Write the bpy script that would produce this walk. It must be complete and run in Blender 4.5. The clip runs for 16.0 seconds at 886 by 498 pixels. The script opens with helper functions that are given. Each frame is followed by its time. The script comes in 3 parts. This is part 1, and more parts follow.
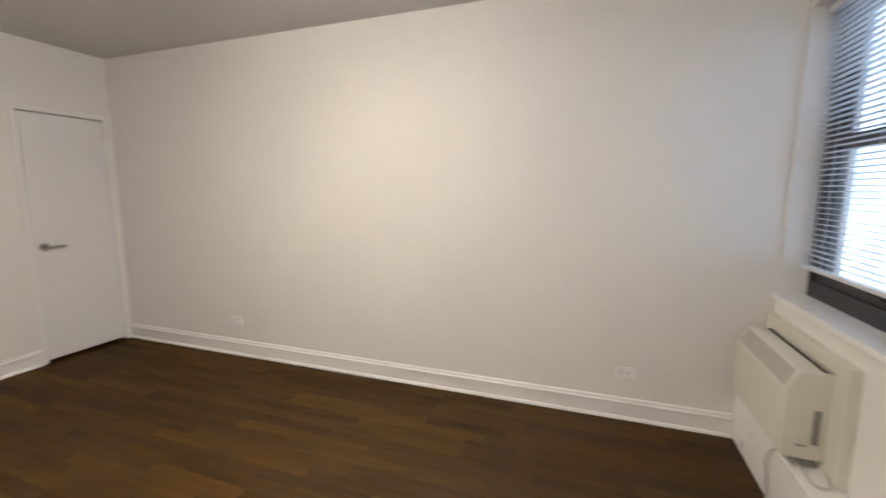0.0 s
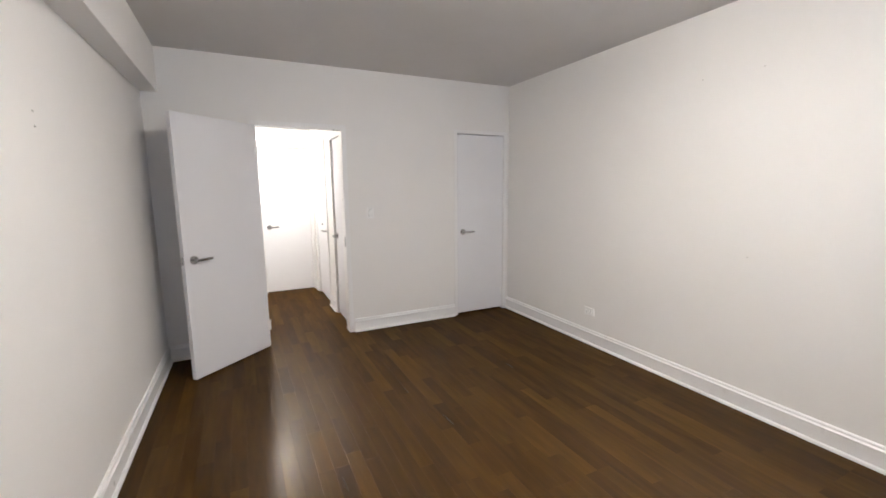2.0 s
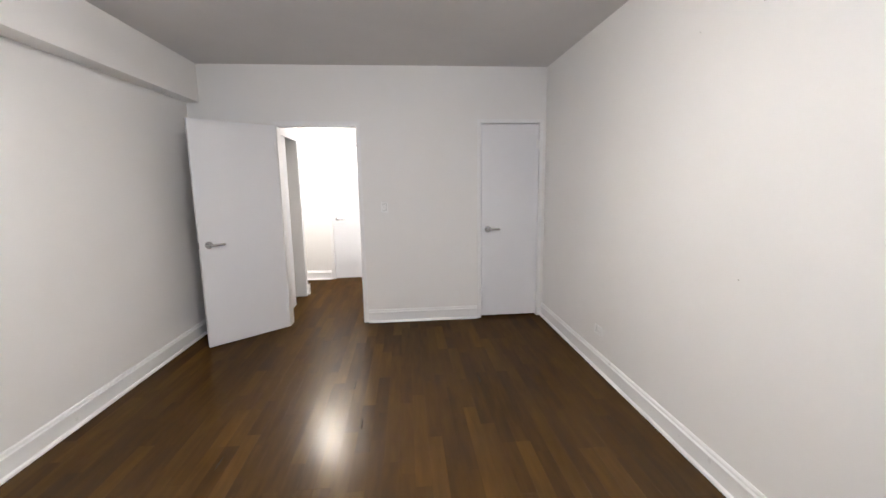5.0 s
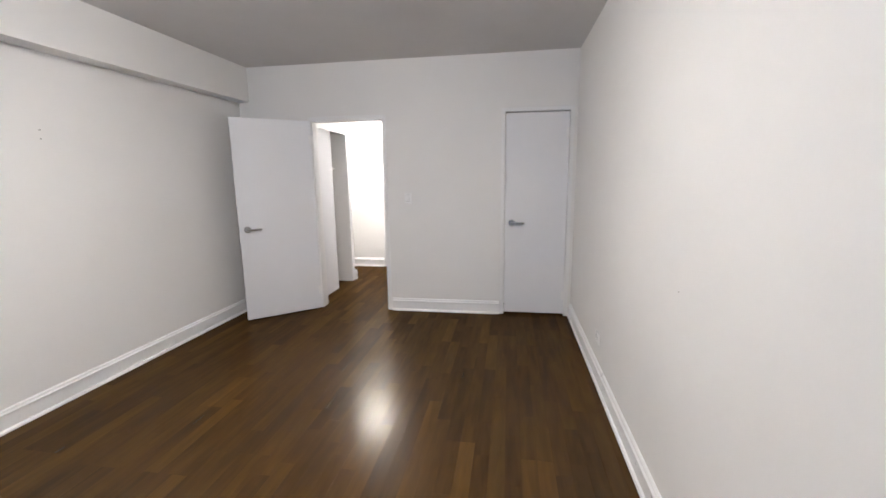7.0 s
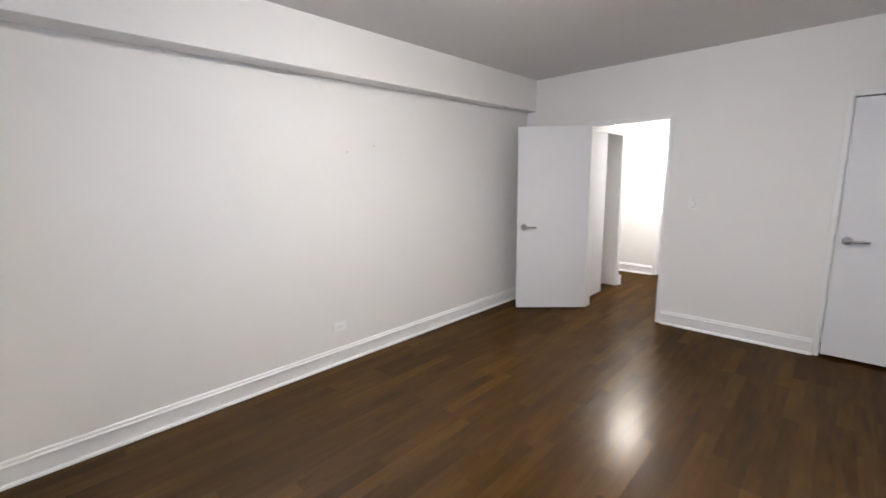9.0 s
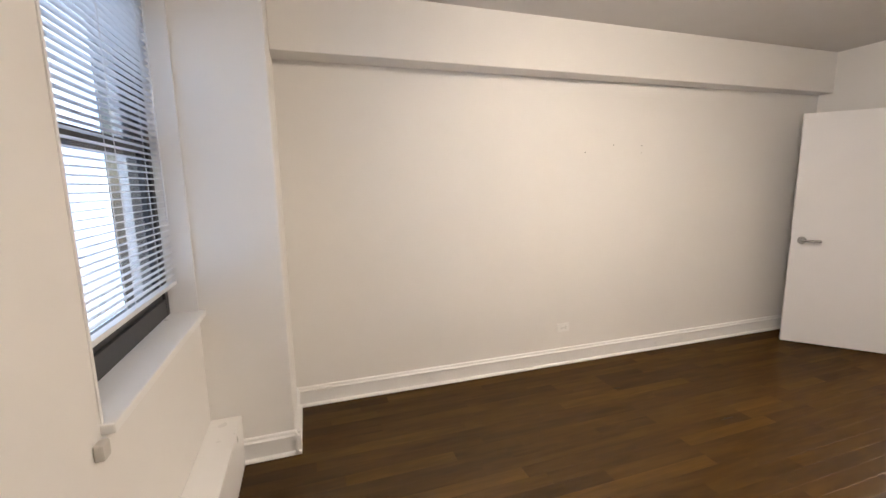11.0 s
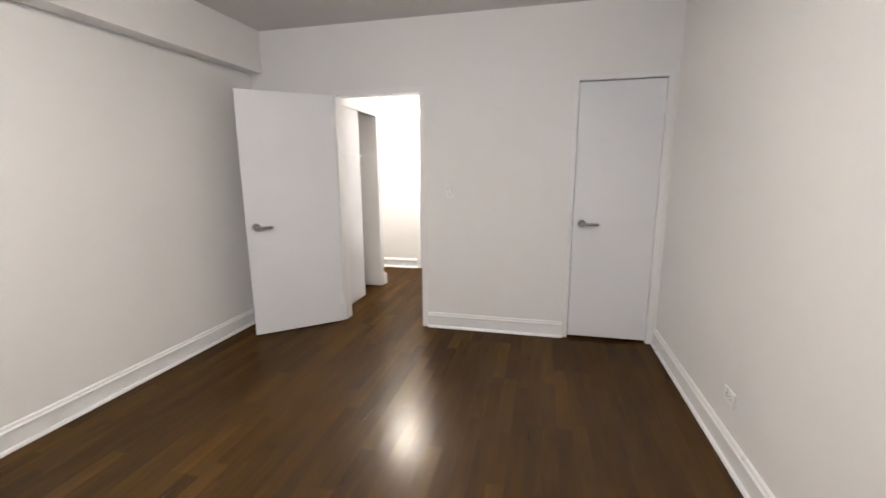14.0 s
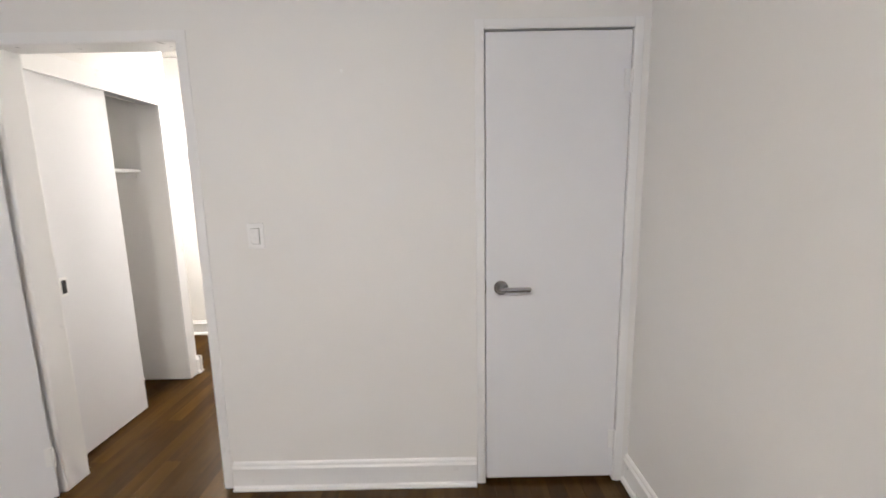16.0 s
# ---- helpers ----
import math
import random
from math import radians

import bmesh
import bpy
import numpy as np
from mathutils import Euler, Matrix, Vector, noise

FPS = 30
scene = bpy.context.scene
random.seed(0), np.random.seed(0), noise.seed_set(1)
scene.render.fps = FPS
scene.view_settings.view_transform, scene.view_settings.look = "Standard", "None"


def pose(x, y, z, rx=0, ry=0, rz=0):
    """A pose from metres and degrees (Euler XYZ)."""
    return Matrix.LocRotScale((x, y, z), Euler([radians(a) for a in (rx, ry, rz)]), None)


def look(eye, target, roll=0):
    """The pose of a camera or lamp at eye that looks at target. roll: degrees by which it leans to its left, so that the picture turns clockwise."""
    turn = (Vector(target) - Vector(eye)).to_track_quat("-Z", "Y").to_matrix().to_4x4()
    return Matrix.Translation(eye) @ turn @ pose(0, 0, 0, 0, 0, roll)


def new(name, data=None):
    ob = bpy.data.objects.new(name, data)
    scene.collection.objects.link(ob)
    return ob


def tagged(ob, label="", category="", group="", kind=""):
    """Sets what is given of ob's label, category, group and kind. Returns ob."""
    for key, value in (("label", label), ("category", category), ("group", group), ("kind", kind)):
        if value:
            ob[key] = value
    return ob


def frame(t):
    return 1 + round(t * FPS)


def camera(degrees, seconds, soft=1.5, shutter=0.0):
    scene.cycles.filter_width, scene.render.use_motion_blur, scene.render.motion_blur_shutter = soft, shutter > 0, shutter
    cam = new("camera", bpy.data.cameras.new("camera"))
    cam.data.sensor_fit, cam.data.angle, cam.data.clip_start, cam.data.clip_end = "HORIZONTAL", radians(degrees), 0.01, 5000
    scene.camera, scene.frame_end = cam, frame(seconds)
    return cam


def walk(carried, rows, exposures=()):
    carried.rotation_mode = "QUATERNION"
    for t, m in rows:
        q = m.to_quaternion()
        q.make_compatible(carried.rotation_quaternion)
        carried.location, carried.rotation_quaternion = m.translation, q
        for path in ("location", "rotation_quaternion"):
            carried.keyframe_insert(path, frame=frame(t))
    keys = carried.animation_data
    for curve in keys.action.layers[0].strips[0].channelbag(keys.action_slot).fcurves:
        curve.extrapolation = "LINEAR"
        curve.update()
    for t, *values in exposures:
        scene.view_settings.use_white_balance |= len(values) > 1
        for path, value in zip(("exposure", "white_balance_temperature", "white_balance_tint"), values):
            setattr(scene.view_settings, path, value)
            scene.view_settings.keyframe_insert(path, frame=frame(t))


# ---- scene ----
cam = camera(93.6, 16.0, shutter=0.3)
PATH = [
    (0, (-0.058, 0.482, 1.449), (-0.718, 2.349, 1.168), 0.0),
    (0.5, (-0.052, 0.569, 1.46), (-1.247, 2.146, 1.166), 0.0),
    (1, (-0.131, 0.409, 1.5), (-1.62, 1.708, 1.194), 0.1),
    (1.5, (-0.131, 0.354, 1.477), (-1.802, 1.413, 1.185), -0.4),
    (2, (-0.132, 0.308, 1.487), (-1.91, 1.175, 1.194), -0.6),
    (2.5, (-0.074, 0.401, 1.484), (-1.932, 1.081, 1.191), -0.7),
    (3, (0.013, 0.613, 1.48), (-1.891, 1.148, 1.182), -0.7),
    (3.5, (-0.016, 0.862, 1.427), (-1.953, 1.273, 1.146), -0.5),
    (6, (0.105, 2.249, 1.498), (-1.865, 2.277, 1.15), -1.1),
    (6.5, (0.014, 2.438, 1.483), (-1.953, 2.343, 1.135), -0.9),
    (7, (0.013, 2.577, 1.471), (-1.931, 2.265, 1.122), -0.8),
    (7.5, (0.053, 2.644, 1.511), (-1.836, 2.098, 1.142), -0.7),
    (8, (0.112, 2.595, 1.518), (-1.677, 1.782, 1.147), -0.6),
    (8.5, (0.176, 2.54, 1.531), (-1.454, 1.438, 1.17), -0.7),
    (9, (0.215, 2.526, 1.521), (-1.212, 1.166, 1.182), -0.9),
    (9.5, (0.295, 2.48, 1.516), (-0.89, 0.902, 1.193), -0.9),
    (10, (0.368, 2.435, 1.501), (-0.581, 0.701, 1.194), -0.8),
    (10.2, (0.398, 2.458, 1.497), (-0.459, 0.676, 1.198), -0.9),
    (11.25, (0.385, 2.46, 1.505), (-0.215, 0.57, 1.195), -1.0),
    (12.3, (0.316, 2.421, 1.512), (-0.679, 0.722, 1.158), -1.0),
    (12.5, (0.256, 2.314, 1.502), (-0.916, 0.735, 1.137), -0.7),
    (13, (-0.007, 2.325, 1.524), (-1.525, 1.084, 1.13), -0.9),
    (13.5, (-0.392, 2.314, 1.46), (-2.177, 1.498, 1.076), -0.5),
    (14, (-0.803, 2.276, 1.424), (-2.714, 1.825, 1.045), -0.4),
    (14.5, (-1.204, 2.288, 1.426), (-3.156, 2.067, 1.053), -0.5),
    (15, (-1.635, 2.318, 1.444), (-3.595, 2.197, 1.064), -0.8),
    (15.5, (-2.062, 2.289, 1.44), (-4.034, 2.265, 1.104), -0.8),
    (16, (-2.475, 2.339, 1.452), (-4.451, 2.343, 1.14), -1.1),
]
EXPOSURES = [(0.0, 0.00, 6850, 10), (0.6, 0.12, 6320, 10), (1.4, 0.22, 6100, 10), (3.5, 0.25, 6020, 10), (6.5, 0.22, 5900, 10), (9.0, 0.24, 5850, 10), (9.6, 0.22, 5950, 10),
             (10.2, 0.22, 6500, 11), (12.3, 0.18, 7400, 15), (12.6, 0.18, 7150, 14), (12.9, 0.20, 6400, 11), (13.2, 0.23, 6250, 10), (14.5, 0.29, 6120, 10), (16.0, 0.40, 6100, 9)]
walk(cam, [(t, look(eye, target, roll)) for t, eye, target, roll in PATH], EXPOSURES)

# ---- world and lamps ----
LAMP_WARM = (1.0, 0.90, 0.79)
world = bpy.data.worlds.new("sky_world")
scene.world = world
world.use_nodes = True
wn = world.node_tree
sky = wn.nodes.new("ShaderNodeTexSky")
sky.sky_type = "NISHITA"
sky.sun_disc = False
sky.sun_elevation = radians(48)
sky.sun_rotation = radians(270)
wn.nodes["Background"].inputs["Strength"].default_value = 0.08
wn.links.new(sky.outputs[0], wn.nodes["Background"].inputs["Color"])
sun = new("sun", bpy.data.lights.new("sun", "SUN"))
sun.data.energy, sun.data.angle, sun.data.color = 1.0, radians(12), (1, 0.96, 0.9)
sun.matrix_world = look((-6, 2, 8), (0, 1, 0))

BED_LAMP = 184.0     # radiance of the bedroom lamp's glass
HALL_LAMP = 168.0    # radiance of the hall lamp's glass
OUTSIDE = 3.8        # radiance of the glowing backdrop panel


# ---- materials ----
def mat(name):
    m = bpy.data.materials.new(name)
    m.use_nodes = True
    nt = m.node_tree
    return m, nt, nt.nodes["Principled BSDF"]


def node(nt, kind, **vals):
    n = nt.nodes.new(kind)
    for k, v in vals.items():
        n.inputs[k].default_value = v
    return n


def ramp(nt, fac, stops):
    r = nt.nodes.new("ShaderNodeValToRGB")
    el = r.color_ramp.elements
    while len(el) < len(stops):
        el.new(0.5)
    for e, (p, c) in zip(el, stops):
        e.position, e.color = p, (*c, 1)
    nt.links.new(fac, r.inputs[0])
    return r.outputs[0]


def bump(nt, bsdf, height, strength, distance):
    b = node(nt, "ShaderNodeBump", Strength=strength, Distance=distance)
    nt.links.new(height, b.inputs["Height"])
    nt.links.new(b.outputs[0], bsdf.inputs["Normal"])


def paint(name, lo, hi, rough, stipple=0.12, scale=260, coat=0.0):
    m, nt, b = mat(name)
    geo = nt.nodes.new("ShaderNodeNewGeometry")
    big = node(nt, "ShaderNodeTexNoise", Scale=1.3, Detail=5, Roughness=0.6)
    fine = node(nt, "ShaderNodeTexNoise", Scale=scale, Detail=2)
    mid = node(nt, "ShaderNodeTexNoise", Scale=9.0, Detail=3)
    for n in (big, fine, mid):
        nt.links.new(geo.outputs["Position"], n.inputs["Vector"])
    nt.links.new(ramp(nt, big.outputs[0], [(0.3, lo), (0.7, hi)]), b.inputs["Base Color"])
    nt.links.new(ramp(nt, mid.outputs[0], [(0.3, (rough - 0.06,) * 3), (0.7, (rough + 0.06,) * 3)]), b.inputs["Roughness"])
    add = nt.nodes.new("ShaderNodeMath")
    add.operation = "MULTIPLY_ADD"
    nt.links.new(mid.outputs[0], add.inputs[0])
    add.inputs[1].default_value = 1.6
    nt.links.new(fine.outputs[0], add.inputs[2])
    bump(nt, b, add.outputs[0], stipple, 0.002)
    b.inputs["Coat Weight"].default_value = coat
    return m


WALL = paint("wall_paint", (0.82, 0.805, 0.78), (0.845, 0.83, 0.805), 0.55)
# ceiling darker than the walls: its dimmer light is put into the colour
CEIL = paint("ceiling_paint_shaded", (0.64, 0.62, 0.60), (0.68, 0.66, 0.64), 0.8)
TRIM = paint("trim_gloss_paint", (0.84, 0.835, 0.825), (0.87, 0.865, 0.855), 0.33, 0.08, 120)
DOOR = paint("door_paint", (0.79, 0.79, 0.805), (0.82, 0.82, 0.835), 0.40, 0.06, 180)
APPL = paint("appliance_plastic", (0.66, 0.64, 0.57), (0.70, 0.68, 0.61), 0.42, 0.04, 400)
PLATE = paint("plate_plastic", (0.88, 0.875, 0.86), (0.90, 0.895, 0.88), 0.3, 0.02, 400)
BLIND = paint("blind_enamel", (0.74, 0.75, 0.77), (0.78, 0.79, 0.81), 0.35, 0.02, 300)
CORD = paint("cord_rubber", (0.50, 0.48, 0.44), (0.56, 0.54, 0.50), 0.5, 0.02, 300)


def metal(name, col, rough):
    m, nt, b = mat(name)
    b.inputs["Base Color"].default_value = (*col, 1)
    b.inputs["Metallic"].default_value = 1.0
    n = node(nt, "ShaderNodeTexNoise", Scale=220.0, Detail=3)
    nt.links.new(ramp(nt, n.outputs[0], [(0.3, (rough - 0.06,) * 3), (0.7, (rough + 0.08,) * 3)]), b.inputs["Roughness"])
    return m


NICKEL = metal("satin_nickel", (0.46, 0.455, 0.45), 0.24)
STEEL = metal("steel_track", (0.5, 0.5, 0.5), 0.35)


def dark(name, col, rough):
    m, nt, b = mat(name)
    n = node(nt, "ShaderNodeTexNoise", Scale=35.0, Detail=4)
    hi = tuple(c * 1.5 for c in col)
    nt.links.new(ramp(nt, n.outputs[0], [(0.3, col), (0.7, hi)]), b.inputs["Base Color"])
    b.inputs["Roughness"].default_value = rough
    return m


BRONZE = dark("dark_window_aluminium", (0.018, 0.018, 0.02), 0.38)
BLACK = dark("black_void", (0.012, 0.012, 0.012), 0.6)
GRILLE = dark("grille_shade", (0.20, 0.195, 0.17), 0.6)

GLASS, gnt, gb = mat("window_glass")
gb.inputs["Transmission Weight"].default_value = 1.0
gb.inputs["Roughness"].default_value = 0.0
gb.inputs["IOR"].default_value = 1.45


def glow(name, col, strength):
    m, nt, b = mat(name)
    b.inputs["Base Color"].default_value = (0.8, 0.8, 0.8, 1)
    b.inputs["Emission Color"].default_value = (*col, 1)
    b.inputs["Emission Strength"].default_value = strength
    return m


def wood():
    m, nt, b = mat("dark_stained_oak")
    tc = nt.nodes.new("ShaderNodeTexCoord")
    info = nt.nodes.new("ShaderNodeObjectInfo")
    geo = nt.nodes.new("ShaderNodeNewGeometry")
    rnd = nt.nodes.new("ShaderNodeMath")
    rnd.operation = "ADD"
    nt.links.new(info.outputs["Random"], rnd.inputs[0])
    nt.links.new(geo.outputs["Random Per Island"], rnd.inputs[1])
    off = nt.nodes.new("ShaderNodeVectorMath")
    off.operation = "MULTIPLY_ADD"
    comb = nt.nodes.new("ShaderNodeCombineXYZ")
    for i in range(3):
        nt.links.new(rnd.outputs[0], comb.inputs[i])
    nt.links.new(comb.outputs[0], off.inputs[0])
    off.inputs[1].default_value = (37.0, 91.0, 13.0)
    nt.links.new(tc.outputs["Object"], off.inputs[2])
    mp = nt.nodes.new("ShaderNodeMapping")
    mp.inputs["Scale"].default_value = (1.0, 9.0, 1.0)
    nt.links.new(off.outputs[0], mp.inputs["Vector"])
    grain = node(nt, "ShaderNodeTexNoise", Scale=3.2, Detail=2, Roughness=0.5, Distortion=0.4)
    nt.links.new(mp.outputs[0], grain.inputs["Vector"])
    mp2 = nt.nodes.new("ShaderNodeMapping")
    mp2.inputs["Scale"].default_value = (1.0, 5.0, 1.0)
    nt.links.new(off.outputs[0], mp2.inputs["Vector"])
    cloud = node(nt, "ShaderNodeTexNoise", Scale=2.2, Detail=2, Roughness=0.5, Distortion=0.3)
    nt.links.new(mp2.outputs[0], cloud.inputs["Vector"])
    frac = nt.nodes.new("ShaderNodeMath")
    frac.operation = "FRACT"
    nt.links.new(rnd.outputs[0], frac.inputs[0])
    tone = ramp(nt, frac.outputs[0], [(0.0, (0.036, 0.0166, 0.0034)), (0.35, (0.043, 0.0198, 0.0041)), (0.75, (0.050, 0.0232, 0.0048)), (1.0, (0.066, 0.0310, 0.0064))])
    fig = ramp(nt, grain.outputs[0], [(0.25, (0.84, 0.83, 0.82)), (0.50, (1.0, 1.0, 1.0)), (0.80, (1.24, 1.23, 1.20))])
    fig2 = ramp(nt, cloud.outputs[0], [(0.30, (0.84, 0.84, 0.84)), (0.70, (1.20, 1.20, 1.20))])

    def mul(a, c):
        n = nt.nodes.new("ShaderNodeMix")
        n.data_type, n.blend_type = "RGBA", "MULTIPLY"
        n.inputs["Factor"].default_value = 1.0
        nt.links.new(a, n.inputs["A"])
        nt.links.new(c, n.inputs["B"])
        return n.outputs["Result"]
    nt.links.new(mul(mul(tone, fig), fig2), b.inputs["Base Color"])
    wear = node(nt, "ShaderNodeTexNoise", Scale=3.0, Detail=6, Roughness=0.65)
    nt.links.new(geo.outputs["Position"], wear.inputs["Vector"])
    b.inputs["Specular IOR Level"].default_value = 0.0
    b.inputs["Roughness"].default_value = 0.6
    # worn satin varnish over the stain
    film = node(nt, "ShaderNodeBsdfAnisotropic", Color=(1.0, 0.92, 0.82, 1))
    film.distribution = "GGX"
    nt.links.new(ramp(nt, wear.outputs[0], [(0.3, (0.21,) * 3), (0.7, (0.255,) * 3)]), film.inputs["Roughness"])
    mix = node(nt, "ShaderNodeMixShader", Fac=0.047)
    nt.links.new(b.outputs[0], mix.inputs[1])
    nt.links.new(film.outputs[0], mix.inputs[2])
    nt.links.new(mix.outputs[0], nt.nodes["Material Output"].inputs["Surface"])
    return m


OAK = wood()


# ---- mesh helpers ----
def box(bm, lo, hi, bevel=0.0, seg=2):
    c = [(a + b) / 2 for a, b in zip(lo, hi)]
    s = [b - a for a, b in zip(lo, hi)]
    r = bmesh.ops.create_cube(bm, size=1.0, matrix=Matrix.Translation(c) @ Matrix.Diagonal((*s, 1)))
    if bevel:
        es = {e for v in r["verts"] for e in v.link_edges}
        bmesh.ops.bevel(bm, geom=list(es), offset=bevel, segments=seg, affect="EDGES", profile=0.6)
    return bm


def boxes(*specs, bevel=0.0):
    bm = bmesh.new()
    for lo, hi in specs:
        box(bm, lo, hi, bevel)
    return bm


def tube(bm, a, b, r, seg=20, r2=None):
    a, b = Vector(a), Vector(b)
    q = (b - a).to_track_quat("Z", "Y").to_matrix().to_4x4()
    bmesh.ops.create_cone(bm, cap_ends=True, segments=seg, radius1=r, radius2=r if r2 is None else r2, depth=(b - a).length, matrix=Matrix.Translation((a + b) / 2) @ q)
    return bm


def mesh_of(bm, name, material, smooth=False):
    me = bpy.data.meshes.new(name)
    bmesh.ops.recalc_face_normals(bm, faces=bm.faces)
    bm.to_mesh(me)
    bm.free()
    me.materials.append(material)
    if smooth:
        for p in me.polygons:
            p.use_smooth = True
        me.set_sharp_from_angle(angle=radians(35))
    return me


def part(name, bm, material, parent, label="", smooth=False):
    ob = new(name, mesh_of(bm, name, material, smooth))
    ob.parent = parent
    if label:
        tagged(ob, label)
    return ob


def whole(name, bm, material, label, category, kind="", smooth=False, group=""):
    return tagged(new(name, mesh_of(bm, name, material, smooth)), label, category, group, kind)


def empty(name, label, category, m=None, kind="", group=""):
    e = new(name)
    e.empty_display_size = 0.1
    if m is not None:
        e.matrix_world = m
    return tagged(e, label, category, group, kind)


# ---- plan ----
W, E, S, N, H = -4.31, 0.94, -0.38, 3.22, 2.63
WT = 0.12
HW, HN, HS = -6.50, 1.30, 0.37      # hall: far wall, north wall, sliding closet front
DY0, DY1, DTOP = 0.49, 1.255, 2.05  # bedroom doorway
CY0, CY1, CTOP = 2.53, 3.15, 2.075  # closet door
PX, PY = 0.525, 0.115               # pier
SILL, WHEAD = 0.89, 2.35
WIN = [(0.13, 1.20), (2.10, 3.20)]
FD0, FD1, FTOP = 0.605, 1.25, 2.06  # far hall door


def wall_y(x0, x1, y0, y1, holes, top=H):
    """A wall that runs along y, with holes (a, b, low, high)."""
    bm = bmesh.new()
    at = y0
    for a, b, lo, hi in sorted(holes):
        if a > at:
            box(bm, (x0, at, 0), (x1, a, top))
        if lo > 0:
            box(bm, (x0, a, 0), (x1, b, lo))
        box(bm, (x0, a, hi), (x1, b, top))
        at = b
    box(bm, (x0, at, 0), (x1, y1, top))
    return bm


def wall_x(y0, y1, x0, x1, holes, top=H):
    bm = wall_y(-y1, -y0, x0, x1, holes, top)
    bmesh.ops.rotate(bm, verts=bm.verts, matrix=Matrix.Rotation(radians(-90), 3, "Z"))
    return bm


WHITE_WALL = "white painted plaster wall"
whole("wall_north", boxes(((-4.76, N, 0), (1.2, N + WT, H))), WALL, WHITE_WALL + " of the bedroom with a low baseboard", "wall", "structure")
def skew(bm):
    """The beam wall runs a little out of square."""
    for v in bm.verts:
        v.co.y += 0.075 * (PX - v.co.x) / (PX - W) - 0.03
    return bm


whole("wall_south", skew(boxes(((W, S - WT, 0), (PX, S, H)))), WALL, WHITE_WALL + " under a dropped beam", "wall", "structure")
whole("wall_west", wall_y(W - WT, W, S - WT, N, [(DY0 - 0.02, DY1 + 0.02, 0, DTOP + 0.02), (CY0 - 0.02, CY1 + 0.02, 0, CTOP + 0.02)]), WALL, WHITE_WALL + " with an open doorway and a closet door", "wall", "structure")
whole("wall_east", wall_y(E, 1.2, PY, N, [(a, b, SILL - 0.03, WHEAD) for a, b in WIN]), WALL, WHITE_WALL + " with two windows over a low ledge", "wall", "structure")
whole("pier", boxes(((PX, S - WT, 0), (1.2, PY, H)), bevel=0.006), WALL, "white plastered corner pier beside the window", "pier", "structure")
whole("beam", boxes(((W, S - 0.06, 2.275), (PX, -0.215, H)), bevel=0.005), WALL, "white plastered dropped beam along the wall top", "beam", "structure")
whole("ceiling", boxes(((HW - WT, -1.72, H), (1.2, N + WT, H + 0.12))), CEIL, "flat white painted ceiling, shade toned into its colour", "ceiling", "structure")
whole("wall_closet_back", boxes(((-4.76, HN + WT, 0), (-4.70, N, H))), WALL, "plain white closet back wall", "wall", "structure")

# hall shell
whole("wall_hall_west", wall_y(HW - WT, HW, -1.72, HN + 0.36, [(FD0 - 0.02, FD1 + 0.02, 0, FTOP + 0.02)]), WALL, "bright white painted hall wall with a closed door", "wall", "structure")
HD = [(-5.06, -4.50), (-6.25, -5.50)]
whole("wall_hall_north", wall_x(HN, HN + WT, HW, W - WT, [(a - 0.02, b + 0.02, 0, DTOP) for a, b in HD]), WALL, "bright white painted hall wall with two doors", "wall", "structure")
SX0, SX1, STOP = -5.50, -4.55, 2.035
whole("wall_hall_south", wall_x(HS - WT, HS, -5.62, W - WT, [(SX0, SX1, 0, STOP)]), WALL, "white painted wall round a sliding closet", "wall", "structure")
whole("wall_closet_side", boxes(((-5.62, -1.72, 0), (-5.50, HS - WT, H))), WALL, "white painted closet side wall", "wall", "structure")
whole("wall_closet_rear", boxes(((-5.50, -0.12, 0), (W - WT, 0.0, H))), WALL, "plain white wall inside the closet", "wall", "structure")
# two unseen walls, added only to seal the hall against outside light
whole("wall_hall_end", boxes(((HW, -1.72, 0), (-5.62, -1.60, H))), WALL, "unseen white wall added to close off the hall leg", "wall", "structure")
whole("wall_behind_doors", boxes(((-6.5, HN + 0.30, 0), (-4.765, HN + 0.35, H))), WALL, "unseen white wall added to seal behind the hall doors", "wall", "structure")

# low ledge under the windows
ledge = whole("ledge", boxes(((0.79, PY, 0), (E, N, 0.28)), bevel=0.006), TRIM, "long low white boxed ledge under the windows", "ledge", "structure")

# ---- baseboards ----
PROFILE = [(0, 0), (.031, 0), (.031, .007), (.026, .017), (.017, .022), (.016, .024), (.016, .112), (.022, .116), (.022, .125), (.014, .134), (.012, .147), (.006, .154), (0, .154)]


def baseboard(a, b, out, scale=1.0, slanted=False):
    bm = bmesh.new()
    rings = []
    for p in (a, b):
        rings.append([bm.verts.new((p[0] + out[0] * d, p[1] + out[1] * d, z * 0.9 * scale)) for d, z in PROFILE])
    n = len(PROFILE)
    for i in range(n):
        j = (i + 1) % n
        bm.faces.new((rings[0][i], rings[0][j], rings[1][j], rings[1][i]))
    bm.faces.new(rings[0])
    bm.faces.new(rings[1])
    if slanted:
        skew(bm)
    return whole("baseboard", bm, TRIM, "glossy white moulded baseboard with a shoe strip", "baseboard", "structure")


